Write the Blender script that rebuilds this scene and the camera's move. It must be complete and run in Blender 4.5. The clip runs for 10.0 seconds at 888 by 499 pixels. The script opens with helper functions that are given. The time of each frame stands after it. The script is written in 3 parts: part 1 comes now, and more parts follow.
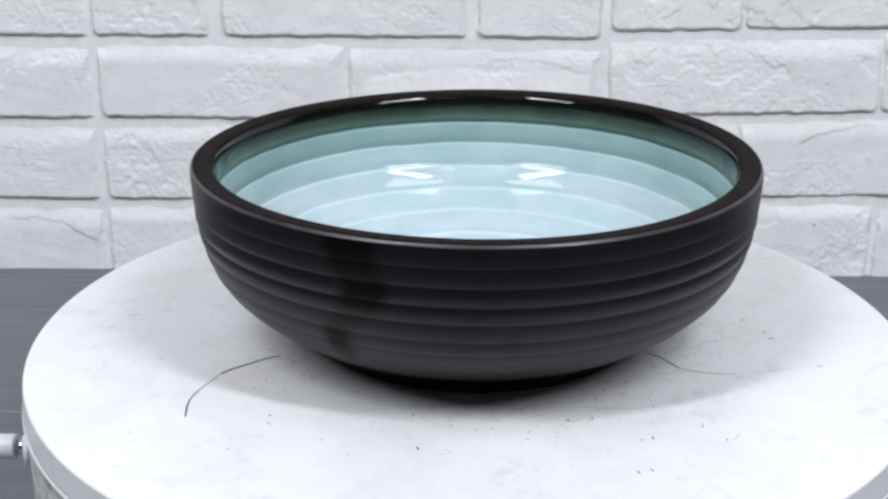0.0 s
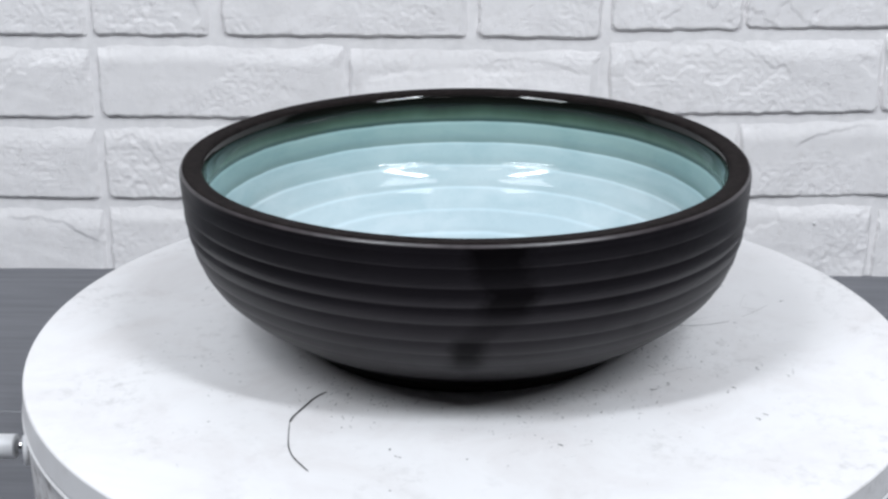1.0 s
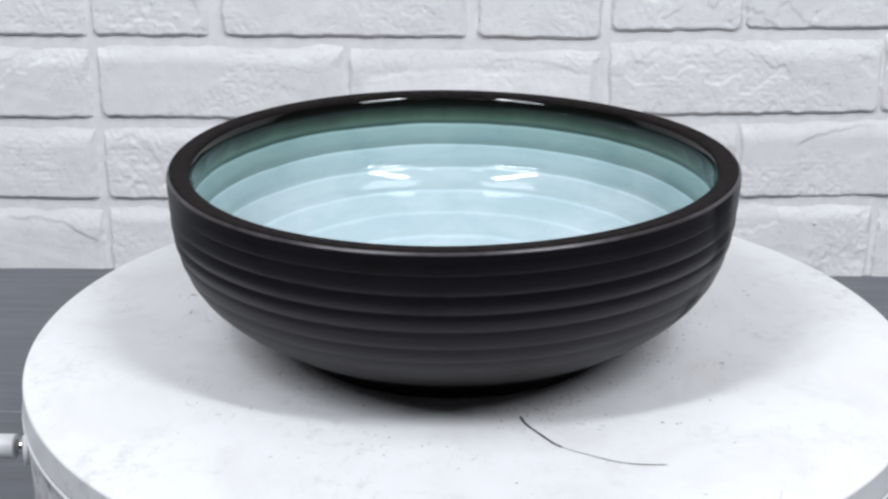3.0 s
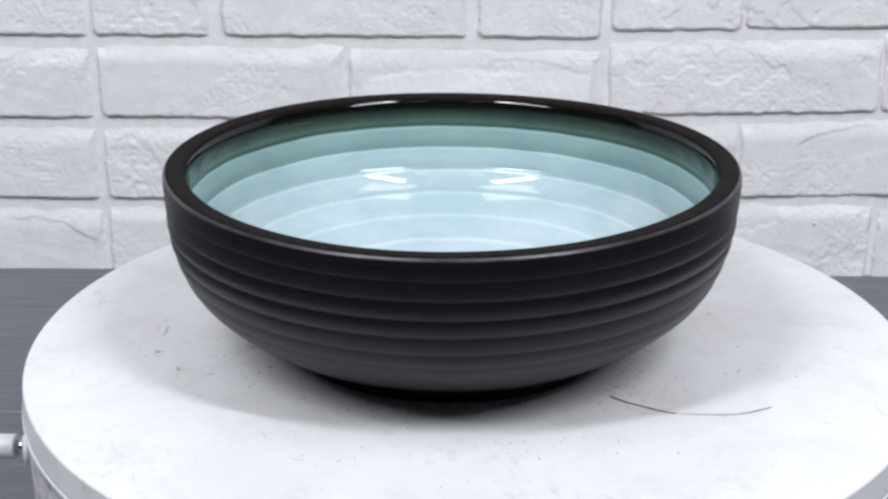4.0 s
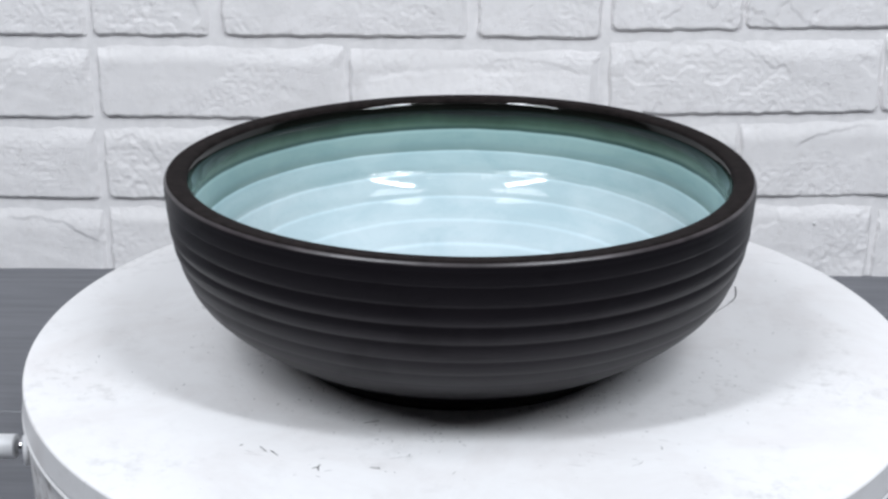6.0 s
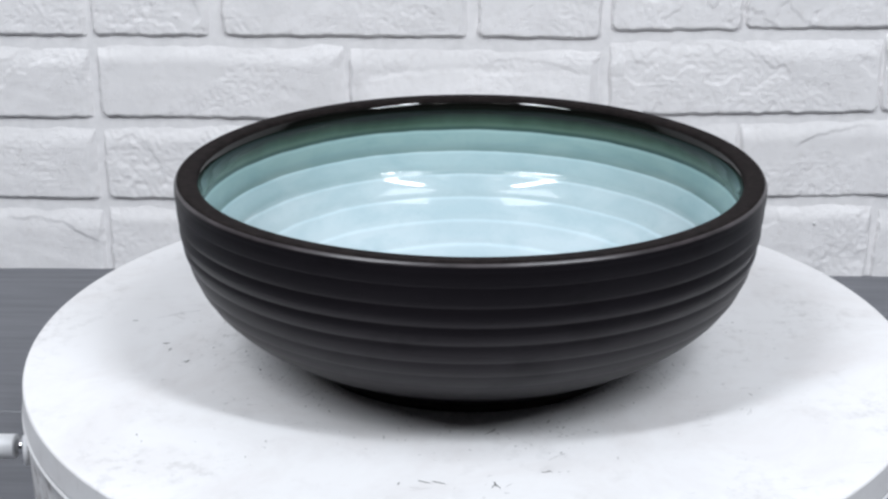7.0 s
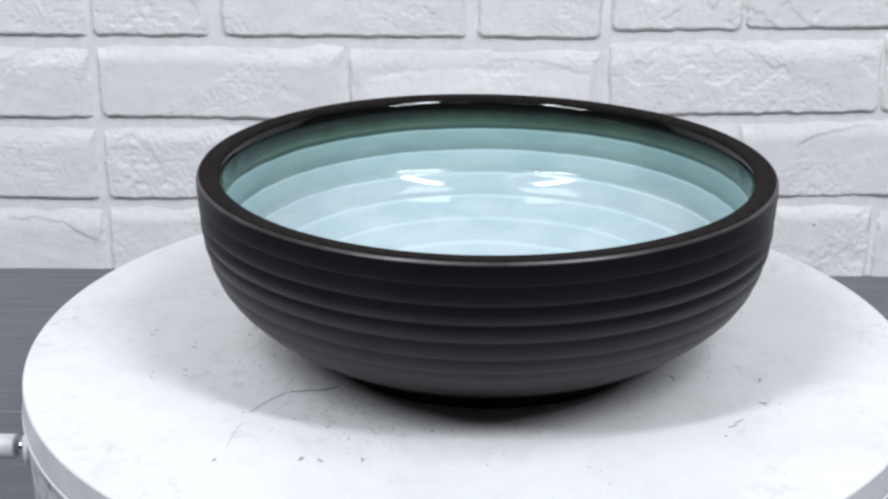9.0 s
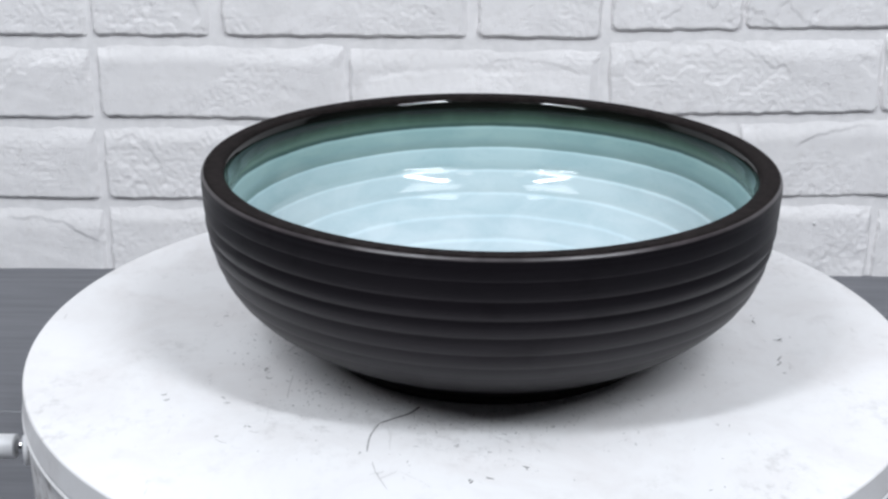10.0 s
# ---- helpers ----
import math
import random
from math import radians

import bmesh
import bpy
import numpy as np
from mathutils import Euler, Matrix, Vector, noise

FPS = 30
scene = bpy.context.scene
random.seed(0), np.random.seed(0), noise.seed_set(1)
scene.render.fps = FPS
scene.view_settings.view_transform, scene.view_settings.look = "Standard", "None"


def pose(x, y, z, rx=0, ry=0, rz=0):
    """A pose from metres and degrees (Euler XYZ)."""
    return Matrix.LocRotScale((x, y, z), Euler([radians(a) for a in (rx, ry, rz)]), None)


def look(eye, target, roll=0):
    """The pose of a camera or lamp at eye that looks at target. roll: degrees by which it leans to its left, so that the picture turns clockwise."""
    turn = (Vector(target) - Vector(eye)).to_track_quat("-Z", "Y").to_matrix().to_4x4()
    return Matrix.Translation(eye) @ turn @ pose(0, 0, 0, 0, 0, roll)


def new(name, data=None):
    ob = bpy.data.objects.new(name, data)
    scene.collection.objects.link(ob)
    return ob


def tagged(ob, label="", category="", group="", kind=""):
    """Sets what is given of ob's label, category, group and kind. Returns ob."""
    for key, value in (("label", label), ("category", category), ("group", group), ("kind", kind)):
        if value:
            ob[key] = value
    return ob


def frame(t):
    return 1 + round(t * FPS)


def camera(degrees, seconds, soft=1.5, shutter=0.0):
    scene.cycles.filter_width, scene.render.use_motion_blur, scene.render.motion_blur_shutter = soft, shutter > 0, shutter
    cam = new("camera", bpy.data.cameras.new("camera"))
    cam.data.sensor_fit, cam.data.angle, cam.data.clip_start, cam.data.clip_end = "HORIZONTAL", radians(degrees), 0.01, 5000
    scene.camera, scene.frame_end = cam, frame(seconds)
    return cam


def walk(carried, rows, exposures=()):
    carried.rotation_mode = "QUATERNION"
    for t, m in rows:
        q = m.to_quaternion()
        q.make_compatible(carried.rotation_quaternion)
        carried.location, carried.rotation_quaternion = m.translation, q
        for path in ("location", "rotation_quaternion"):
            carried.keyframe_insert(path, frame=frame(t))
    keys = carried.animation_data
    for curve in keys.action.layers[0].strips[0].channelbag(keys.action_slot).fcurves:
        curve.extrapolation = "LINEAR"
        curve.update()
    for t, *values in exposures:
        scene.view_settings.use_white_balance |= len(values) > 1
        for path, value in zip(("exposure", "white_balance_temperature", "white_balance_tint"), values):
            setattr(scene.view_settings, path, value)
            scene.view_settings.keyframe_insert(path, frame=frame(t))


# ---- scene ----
R = 0.225                      # radius of the turntable's disc
TABLE_Z = -0.0900              # the disc's upper face is z = 0
WALL_Y = 0.3128
SPIN = 27.37                   # degrees a second

cam = camera(37.98, 10.0, soft=2.6)
EYE = (0.0, -2.770 * R, 1.213 * R)
YAW, PITCH = radians(-1.224), radians(20.143)
WAY = Vector((math.sin(YAW) * math.cos(PITCH), math.cos(YAW) * math.cos(PITCH), -math.sin(PITCH)))
VIEW = look(EYE, Vector(EYE) + WAY, 0.094)
walk(cam, [(0.0, VIEW), (10.0, VIEW)])

# ---- light ----
world = bpy.data.worlds.new("room_light")
scene.world = world
world.use_nodes = True
world.node_tree.nodes["Background"].inputs["Color"].default_value = (0.9, 0.95, 1.0, 1)
world.node_tree.nodes["Background"].inputs["Strength"].default_value = 0.03


def ceiling_panel(centre, turn, length, width, watts, colour=(0.875, 0.93, 1.0)):
    """A long lighting panel hung under the ceiling that shines down."""
    lamp = bpy.data.lights.new("lighting_panel", "AREA")
    lamp.shape, lamp.size, lamp.size_y, lamp.energy, lamp.color = "RECTANGLE", length, width, watts, colour
    ob = new("lighting_panel", lamp)
    ob.matrix_world = pose(*centre, 0, 0, turn)
    return ob


# two long hanging panels, set in a V in front of the table
ceiling_panel((-0.890, -0.870, 1.30), 25.2, 1.00, 0.11, 25.4)
ceiling_panel((0.905, -0.870, 1.30), -25.2, 1.00, 0.11, 27.2)
# two weaker square panels nearer the table, enlarged to fill the bowl's shadow
ceiling_panel((-0.50, -0.37, 1.30), 0, 0.48, 0.34, 3.6, (0.90, 0.94, 1.0))
ceiling_panel((0.52, -0.37, 1.30), 0, 0.48, 0.34, 3.6, (0.90, 0.94, 1.0))
# two small dim fittings between the long panels
ceiling_panel((-0.33, -1.10, 1.30), 0, 0.18, 0.10, 0.40, (1.0, 0.97, 0.95))
ceiling_panel((0.33, -1.10, 1.30), 0, 0.18, 0.10, 0.40, (1.0, 0.97, 0.95))
scene.view_settings.exposure = 0.0


# heights of the throwing rings, in disc radii
RIBS_OUT = (0.372, 0.331, 0.292, 0.253, 0.212, 0.178, 0.145)
RIBS_IN = (0.334, 0.282, 0.226, 0.176, 0.132, 0.092, 0.066)

# ---- materials ----
def nodes_of(name):
    m = bpy.data.materials.new(name)
    m.use_nodes = True
    nt = m.node_tree
    return m, nt, nt.nodes["Principled BSDF"]


def add(nt, kind, **values):
    n = nt.nodes.new(kind)
    for key, value in values.items():
        if key in n.inputs:
            n.inputs[key].default_value = value
    return n


def noise_node(nt, scale, detail=4.0, rough=0.55, stretch=(1, 1, 1), source="Object", distort=0.0):
    tc = nt.nodes.new("ShaderNodeTexCoord")
    mp = nt.nodes.new("ShaderNodeMapping")
    mp.inputs["Scale"].default_value = stretch
    nt.links.new(tc.outputs[source], mp.inputs["Vector"])
    n = add(nt, "ShaderNodeTexNoise", Scale=scale, Detail=detail, Roughness=rough, Distortion=distort)
    nt.links.new(mp.outputs["Vector"], n.inputs["Vector"])
    return n.outputs["Fac"]


def ramp(nt, source, stops, interpolation="LINEAR"):
    n = nt.nodes.new("ShaderNodeValToRGB")
    n.color_ramp.interpolation = interpolation
    e = n.color_ramp.elements
    while len(e) < len(stops):
        e.new(0.5)
    for k, (pos, col) in zip(e, stops):
        k.position = pos
        k.color = (col, col, col, 1) if isinstance(col, (int, float)) else (*col, 1)
    nt.links.new(source, n.inputs["Fac"])
    return n.outputs["Color"]


def mixed(nt, a, b, fac, mode="MIX"):
    n = nt.nodes.new("ShaderNodeMix")
    n.data_type, n.blend_type = "RGBA", mode
    for socket, value in ((n.inputs[6], a), (n.inputs[7], b), (n.inputs[0], fac)):
        if isinstance(value, (int, float)):
            socket.default_value = value
        elif isinstance(value, tuple):
            socket.default_value = (*value, 1)
        else:
            nt.links.new(value, socket)
    return n.outputs[2]


def bump(nt, b, height, strength, distance):
    n = add(nt, "ShaderNodeBump", Strength=strength, Distance=distance)
    nt.links.new(height, n.inputs["Height"])
    nt.links.new(n.outputs["Normal"], b.inputs["Normal"])
    return n


def simple(name, colour, rough, metal=0.0, grain=200.0, vary=0.15, relief=0.0002):
    m, nt, b = nodes_of(name)
    fine = noise_node(nt, grain)
    low = tuple(c * (1 - vary) for c in colour)
    high = tuple(min(1, c * (1 + vary)) for c in colour)
    nt.links.new(ramp(nt, fine, [(0.3, low), (0.7, high)]), b.inputs["Base Color"])
    b.inputs["Roughness"].default_value, b.inputs["Metallic"].default_value = rough, metal
    bump(nt, b, fine, 0.3, relief)
    return m


def painted_brick():
    m, nt, b = nodes_of("white_painted_brick")
    big, fine = noise_node(nt, 14, 5), noise_node(nt, 160, 6, 0.6)
    col = ramp(nt, big, [(0.3, (0.785, 0.765, 0.76)), (0.65, (0.862, 0.84, 0.838))])
    col = mixed(nt, col, ramp(nt, fine, [(0.28, (0.80, 0.78, 0.76)), (0.45, 1.0)]), 0.35, "MULTIPLY")
    nt.links.new(col, b.inputs["Base Color"])
    b.inputs["Roughness"].default_value = 0.42
    rough_patch = add(nt, "ShaderNodeMath")
    rough_patch.operation = "MULTIPLY"
    nt.links.new(noise_node(nt, 110, 6, 0.62), rough_patch.inputs[0])
    nt.links.new(ramp(nt, noise_node(nt, 20, 3), [(0.42, 0.12), (0.62, 1.0)]), rough_patch.inputs[1])
    pits = add(nt, "ShaderNodeMath")
    pits.operation = "MULTIPLY_ADD"
    nt.links.new(ramp(nt, noise_node(nt, 210, 5, 0.7, (1, 1, 1.3)), [(0.34, 0.0), (0.48, 1.0)]), pits.inputs[0])
    nt.links.new(ramp(nt, noise_node(nt, 24, 3, 0.6), [(0.46, 0.03), (0.62, 0.30)]), pits.inputs[1])
    nt.links.new(rough_patch.outputs[0], pits.inputs[2])
    bump(nt, b, pits.outputs[0], 0.42, 0.0020)
    return m


def disc_white():
    m, nt, b = nodes_of("white_worn_laminate")
    big, mid = noise_node(nt, 9, 4), noise_node(nt, 45, 6, 0.65)
    col = ramp(nt, big, [(0.3, (0.702, 0.692, 0.694)), (0.7, (0.744, 0.735, 0.738))])
    col = mixed(nt, col, ramp(nt, mid, [(0.30, (0.84, 0.83, 0.83)), (0.42, 1.0)]), 0.4, "MULTIPLY")
    scr = noise_node(nt, 40, 3, 0.5, (1, 9, 1), distort=1.2)
    col = mixed(nt, col, ramp(nt, scr, [(0.26, (0.7, 0.69, 0.68)), (0.30, 1.0)]), 0.5, "MULTIPLY")
    cloud = noise_node(nt, 16, 6, 0.7, distort=0.6)
    col = mixed(nt, col, ramp(nt, cloud, [(0.34, (0.88, 0.855, 0.845)), (0.56, 1.0)]), 0.65, "MULTIPLY")
    grime = noise_node(nt, 130, 5, 0.7)
    worn = mixed(nt, col, ramp(nt, grime, [(0.34, (0.62, 0.61, 0.60)), (0.50, 1.0)]), 0.55, "MULTIPLY")
    col = mixed(nt, col, worn, ramp(nt, noise_node(nt, 13, 4, 0.6), [(0.50, 0.0), (0.64, 1.0)]))
    nt.links.new(col, b.inputs["Base Color"])
    nt.links.new(ramp(nt, mid, [(0.3, 0.5), (0.7, 0.36)]), b.inputs["Roughness"])
    bump(nt, b, mid, 0.12, 0.0004)
    return m


def stoneware():
    m, nt, b = nodes_of("dark_satin_stoneware")
    big, fine = noise_node(nt, 9, 4, 0.5, (1, 1, 0.45)), noise_node(nt, 700, 3)
    rings = noise_node(nt, 60, 4, 0.6, (0.08, 0.08, 4.0))
    col = ramp(nt, big, [(0.3, (0.0022, 0.0017, 0.0024)), (0.7, (0.0042, 0.0033, 0.0045))])
    col = mixed(nt, col, ramp(nt, rings, [(0.3, 0.75), (0.7, 1.25)]), 0.6, "MULTIPLY")
    b.inputs["Specular Tint"].default_value = (0.98, 0.915, 1.0, 1.0)
    # a matt darker run down the wall: broad under the rim, narrower and off to one side towards the foot
    tc, mp, sep = nt.nodes.new("ShaderNodeTexCoord"), nt.nodes.new("ShaderNodeMapping"), nt.nodes.new("ShaderNodeSeparateXYZ")
    mp.vector_type = "TEXTURE"
    mp.inputs["Rotation"].default_value = (0, 0, radians(-116.8))
    nt.links.new(tc.outputs["Object"], mp.inputs["Vector"])
    nt.links.new(mp.outputs["Vector"], sep.inputs[0])

    def math_node(operation, a, b2=0.0, c2=0.0):
        n = nt.nodes.new("ShaderNodeMath")
        n.operation = operation
        for socket, value in zip(n.inputs, (a, b2, c2)):
            if isinstance(value, (int, float)):
                socket.default_value = value
            else:
                nt.links.new(value, socket)
        return n.outputs[0]

    ragged = math_node("MULTIPLY_ADD", noise_node(nt, 90, 5, 0.7, (1, 1, 1.6)), 0.012, -0.006)
    high = math_node("MULTIPLY", sep.outputs["Z"], 1 / (0.42 * R))
    middle = ramp(nt, high, [(0.30, 0.40), (0.52, 0.45), (0.62, 0.78), (0.76, 0.92), (0.84, 0.76), (0.97, 0.74)])
    half = ramp(nt, high, [(0.27, 0.0), (0.33, 0.28), (0.50, 0.27), (0.56, 0.30), (0.70, 0.40), (0.82, 0.42), (0.99, 0.50)])
    strong = ramp(nt, high, [(0.30, 0.2), (0.36, 0.55), (0.43, 0.8), (0.50, 0.65), (0.55, 0.25), (0.64, 0.3), (0.71, 0.8), (0.76, 0.75), (0.82, 0.45), (0.90, 0.75), (0.98, 0.85)])
    aside = math_node("ABSOLUTE", math_node("SUBTRACT", math_node("ADD", sep.outputs["Y"], ragged), math_node("MULTIPLY_ADD", middle, 0.04, -0.017)))
    inside = math_node("SUBTRACT", math_node("MULTIPLY", half, 0.028), aside)
    front = math_node("GREATER_THAN", sep.outputs["X"], 0.0)
    run = math_node("MULTIPLY", math_node("MULTIPLY", ramp(nt, math_node("MULTIPLY_ADD", inside, 100.0, 0.3), [(0.0, 0.0), (0.75, 1.0)]), strong), front)
    # faint cloudy matt patches elsewhere
    cloud = ramp(nt, noise_node(nt, 24, 4, 0.6, (1, 1, 1.5)), [(0.57, 0.0), (0.70, 0.22)])
    matt = math_node("MAXIMUM", run, cloud)
    col = mixed(nt, col, (0.0005, 0.0004, 0.0004), matt)
    nt.links.new(col, b.inputs["Base Color"])
    nt.links.new(ramp(nt, matt, [(0.0, 0.25), (1.0, 0.03)]), b.inputs["Specular IOR Level"])
    nt.links.new(mixed(nt, ramp(nt, big, [(0.3, 0.37), (0.7, 0.44)]), (0.56, 0.56, 0.56), matt), b.inputs["Roughness"])
    mix = add(nt, "ShaderNodeMath")
    mix.operation = "MULTIPLY_ADD"
    mix.inputs[1].default_value = 0.35
    nt.links.new(fine, mix.inputs[0])
    nt.links.new(rings, mix.inputs[2])
    bump(nt, b, mix.outputs[0], 0.25, 0.0005)
    return m


def glaze():
    m, nt, b = nodes_of("celadon_glaze")
    tc = nt.nodes.new("ShaderNodeTexCoord")
    sep = nt.nodes.new("ShaderNodeSeparateXYZ")
    nt.links.new(tc.outputs["Object"], sep.inputs[0])
    wob = add(nt, "ShaderNodeMath")
    wob.operation = "MULTIPLY_ADD"
    wob.inputs[1].default_value = 0.0016
    nt.links.new(noise_node(nt, 30, 4, 0.6), wob.inputs[0])
    nt.links.new(sep.outputs["Z"], wob.inputs[2])
    mr = add(nt, "ShaderNodeMapRange", **{"From Min": 0.0008, "From Max": 0.0008 + 0.42 * R})
    nt.links.new(wob.outputs[0], mr.inputs["Value"])
    g = mr.outputs["Result"]
    # glaze breaks pale on the upper side of each throwing ring and pools darker towards the next
    # the light and shade on each ring is partly painted into these tones
    stops = [(0.0, (0.43, 0.53, 0.572))]
    tones = [(0.262, 0.378, 0.370), (0.400, 0.522, 0.538), (0.465, 0.567, 0.592), (0.476, 0.575, 0.606), (0.476, 0.567, 0.600), (0.466, 0.556, 0.590)]
    for k in range(5, -1, -1):
        c, low = RIBS_IN[k] / 0.42, RIBS_IN[k + 1] / 0.42
        pale = tuple(v * (1.10, 1.06, 1.03, 1.01, 1.0, 1.0)[k] + 0.004 for v in tones[k])
        crest = tuple(v * (1.30, 1.26, 1.20, 1.17, 1.17, 1.17)[k] + 0.012 for v in tones[k])
        pool = tuple(v * (0.72, 0.82, 0.90, 0.96, 0.98, 0.98)[k] for v in tones[k])
        stops += [(low + 0.004, pool), (low + 0.45 * (c - low), tones[k]), (c - 0.016, pale), (c - 0.004, crest)]
    col = ramp(nt, g, stops)
    # the dark band under the lip, with an uneven lower edge
    run = add(nt, "ShaderNodeMath")
    run.operation = "MULTIPLY_ADD"
    run.inputs[1].default_value = 0.075
    nt.links.new(noise_node(nt, 22, 4, 0.6, (1, 1, 0.5)), run.inputs[0])
    nt.links.new(g, run.inputs[2])
    band = ramp(nt, run.outputs[0], [(0.828, (0.045, 0.098, 0.082)), (0.845, (0.108, 0.176, 0.137)), (0.868, (0.094, 0.156, 0.112)), (0.900, (0.038, 0.074, 0.047)),
                                     (0.928, (0.016, 0.030, 0.018)), (0.948, (0.005, 0.007, 0.005)), (1.0, (0.003, 0.003, 0.0025))])
    edge = ramp(nt, g, [(RIBS_IN[0] / 0.42 + 0.000, 0.0), (RIBS_IN[0] / 0.42 + 0.010, 1.0)])
    band = mixed(nt, band, ramp(nt, g, [(0.797, (0.34, 0.40, 0.44)), (0.811, (0.42, 0.48, 0.52)), (0.832, 1.0)]), 1.0, "MULTIPLY")
    col = mixed(nt, col, band, edge)
    # thin and thick places in the glaze, drawn out along the rings
    pool = noise_node(nt, 26, 4, 0.6, (1, 1, 2.6), distort=0.5)
    col = mixed(nt, col, ramp(nt, pool, [(0.36, (0.78, 0.85, 0.87)), (0.60, 1.0)]), 0.65, "MULTIPLY")
    spots = noise_node(nt, 420, 2, 0.5)
    col = mixed(nt, col, ramp(nt, spots, [(0.28, (0.86, 0.91, 0.92)), (0.40, 1.0)]), 0.4, "MULTIPLY")
    nt.links.new(col, b.inputs["Base Color"])
    b.inputs["Roughness"].default_value = 0.06
    b.inputs["Specular IOR Level"].default_value = 0.42
    bump(nt, b, noise_node(nt, 60, 2, 0.4), 0.06, 0.0006)
    return m


def table_grey():
    m, nt, b = nodes_of("grey_painted_wood")
    grain = noise_node(nt, 26, 6, 0.6, (0.5, 9, 1))
    big = noise_node(nt, 5, 3)
    col = ramp(nt, grain, [(0.3, (0.105, 0.108, 0.122)), (0.7, (0.150, 0.153, 0.168))])
    col = mixed(nt, col, ramp(nt, big, [(0.3, 0.85), (0.7, 1.1)]), 0.6, "MULTIPLY")
    nt.links.new(col, b.inputs["Base Color"])
    b.inputs["Roughness"].default_value = 0.45
    bump(nt, b, grain, 0.25, 0.0005)
    return m


def scuffed_housing():
    m, nt, b = nodes_of("white_scuffed_housing")
    fine, mid = noise_node(nt, 220, 5, 0.6), noise_node(nt, 85, 5, 0.65, (1, 1, 1.6))
    col = ramp(nt, fine, [(0.3, (0.66, 0.65, 0.65)), (0.7, (0.76, 0.755, 0.755))])
    tc, sep = nt.nodes.new("ShaderNodeTexCoord"), nt.nodes.new("ShaderNodeSeparateXYZ")
    nt.links.new(tc.outputs["Object"], sep.inputs[0])
    low = ramp(nt, sep.outputs["Z"], [(0.0706, 0.85), (0.0738, 0.0)])
    col = mixed(nt, col, ramp(nt, mid, [(0.36, (0.24, 0.215, 0.20)), (0.47, (0.86, 0.83, 0.82)), (0.56, 1.0)]), low, "MULTIPLY")
    nt.links.new(col, b.inputs["Base Color"])
    b.inputs["Roughness"].default_value = 0.42
    bump(nt, b, mid, 0.15, 0.0004)
    return m


M_BRICK = painted_brick()
M_MORTAR = simple("white_painted_mortar", (0.82, 0.80, 0.797), 0.55, grain=120, vary=0.06, relief=0.001)
M_DISC = disc_white()
M_BASE = scuffed_housing()
M_STONE = stoneware()
M_RIM = simple("brown_unglazed_rim", (0.0112, 0.0088, 0.0086), 0.66, grain=260, vary=0.45, relief=0.0002)
M_RIM.node_tree.nodes["Principled BSDF"].inputs["Specular IOR Level"].default_value = 0.04
M_RIM.node_tree.nodes["Principled BSDF"].inputs["Specular Tint"].default_value = (1.0, 0.90, 0.86, 1.0)
# worn edge, its colour also lightened to carry the rim's highlight
M_EDGE = simple("worn_edge_with_highlight", (0.034, 0.028, 0.030), 0.34, grain=90, vary=0.6, relief=0.0002)
M_EDGE.node_tree.nodes["Principled BSDF"].inputs["Specular IOR Level"].default_value = 0.5
M_GLAZE = glaze()
M_TABLE = table_grey()
# tones of the unseen room, set for dark reflections and shadow fill
M_ROOM = simple("unseen_wall_grey", (0.10, 0.10, 0.104), 0.7, grain=90, vary=0.04)
M_CEILING = simple("unseen_ceiling_white", (0.72, 0.717, 0.715), 0.8, grain=90, vary=0.03)
M_FLOOR = simple("pale_floor", (0.30, 0.29, 0.285), 0.5, grain=20, vary=0.2)
M_MARK = simple("dark_scratch_dirt", (0.018, 0.017, 0.018), 0.7, grain=900, vary=0.5)
M_SCRATCH = simple("grey_scratch_dirt", (0.15, 0.145, 0.15), 0.75, grain=900, vary=0.4)
M_FAINT = simple("pale_dirt", (0.66, 0.65, 0.65), 0.8, grain=900, vary=0.3)
M_SPECK = simple("grey_dirt_speck", (0.40, 0.39, 0.39), 0.8, grain=900, vary=0.4)
M_STEEL = simple("polished_steel", (0.55, 0.55, 0.56), 0.07, metal=1.0, vary=0.03, relief=0.00002)
M_PLUG = simple("white_plug_plastic", (0.66, 0.66, 0.67), 0.42, grain=80, vary=0.04)


# ---- mesh helpers ----
def mesh_from(name, verts, faces, material, smooth=True):
    me = bpy.data.meshes.new(name)
    me.from_pydata(verts, [], faces)
    me.materials.append(material)
    if smooth:
        me.polygons.foreach_set("use_smooth", [True] * len(me.polygons))
    me.update()
    return me


def child(name, me, parent, label="", m=None):
    ob = new(name, me)
    ob.parent = parent
    if m is not None:
        ob.matrix_basis = m
    return tagged(ob, label)


def lathe(name, profile, material, steps=192, wobble=None, close=False):
    """A surface of revolution about z; the profile is (radius, height) pairs from outside below to inside above."""
    verts, faces = [], []
    n = len(profile)
    for i in range(steps):
        a = 2 * math.pi * i / steps
        for r, z in profile:
            d, e = wobble(a, r, z) if wobble else (0.0, 0.0)
            verts.append(((r + d) * math.cos(a), (r + d) * math.sin(a), z + e))
    for i in range(steps):
        j = (i + 1) % steps
        for k in range(n if close else n - 1):
            q = (k + 1) % n
            faces.append((i * n + k, j * n + k, j * n + q, i * n + q))
    return mesh_from(name, verts, faces, material)


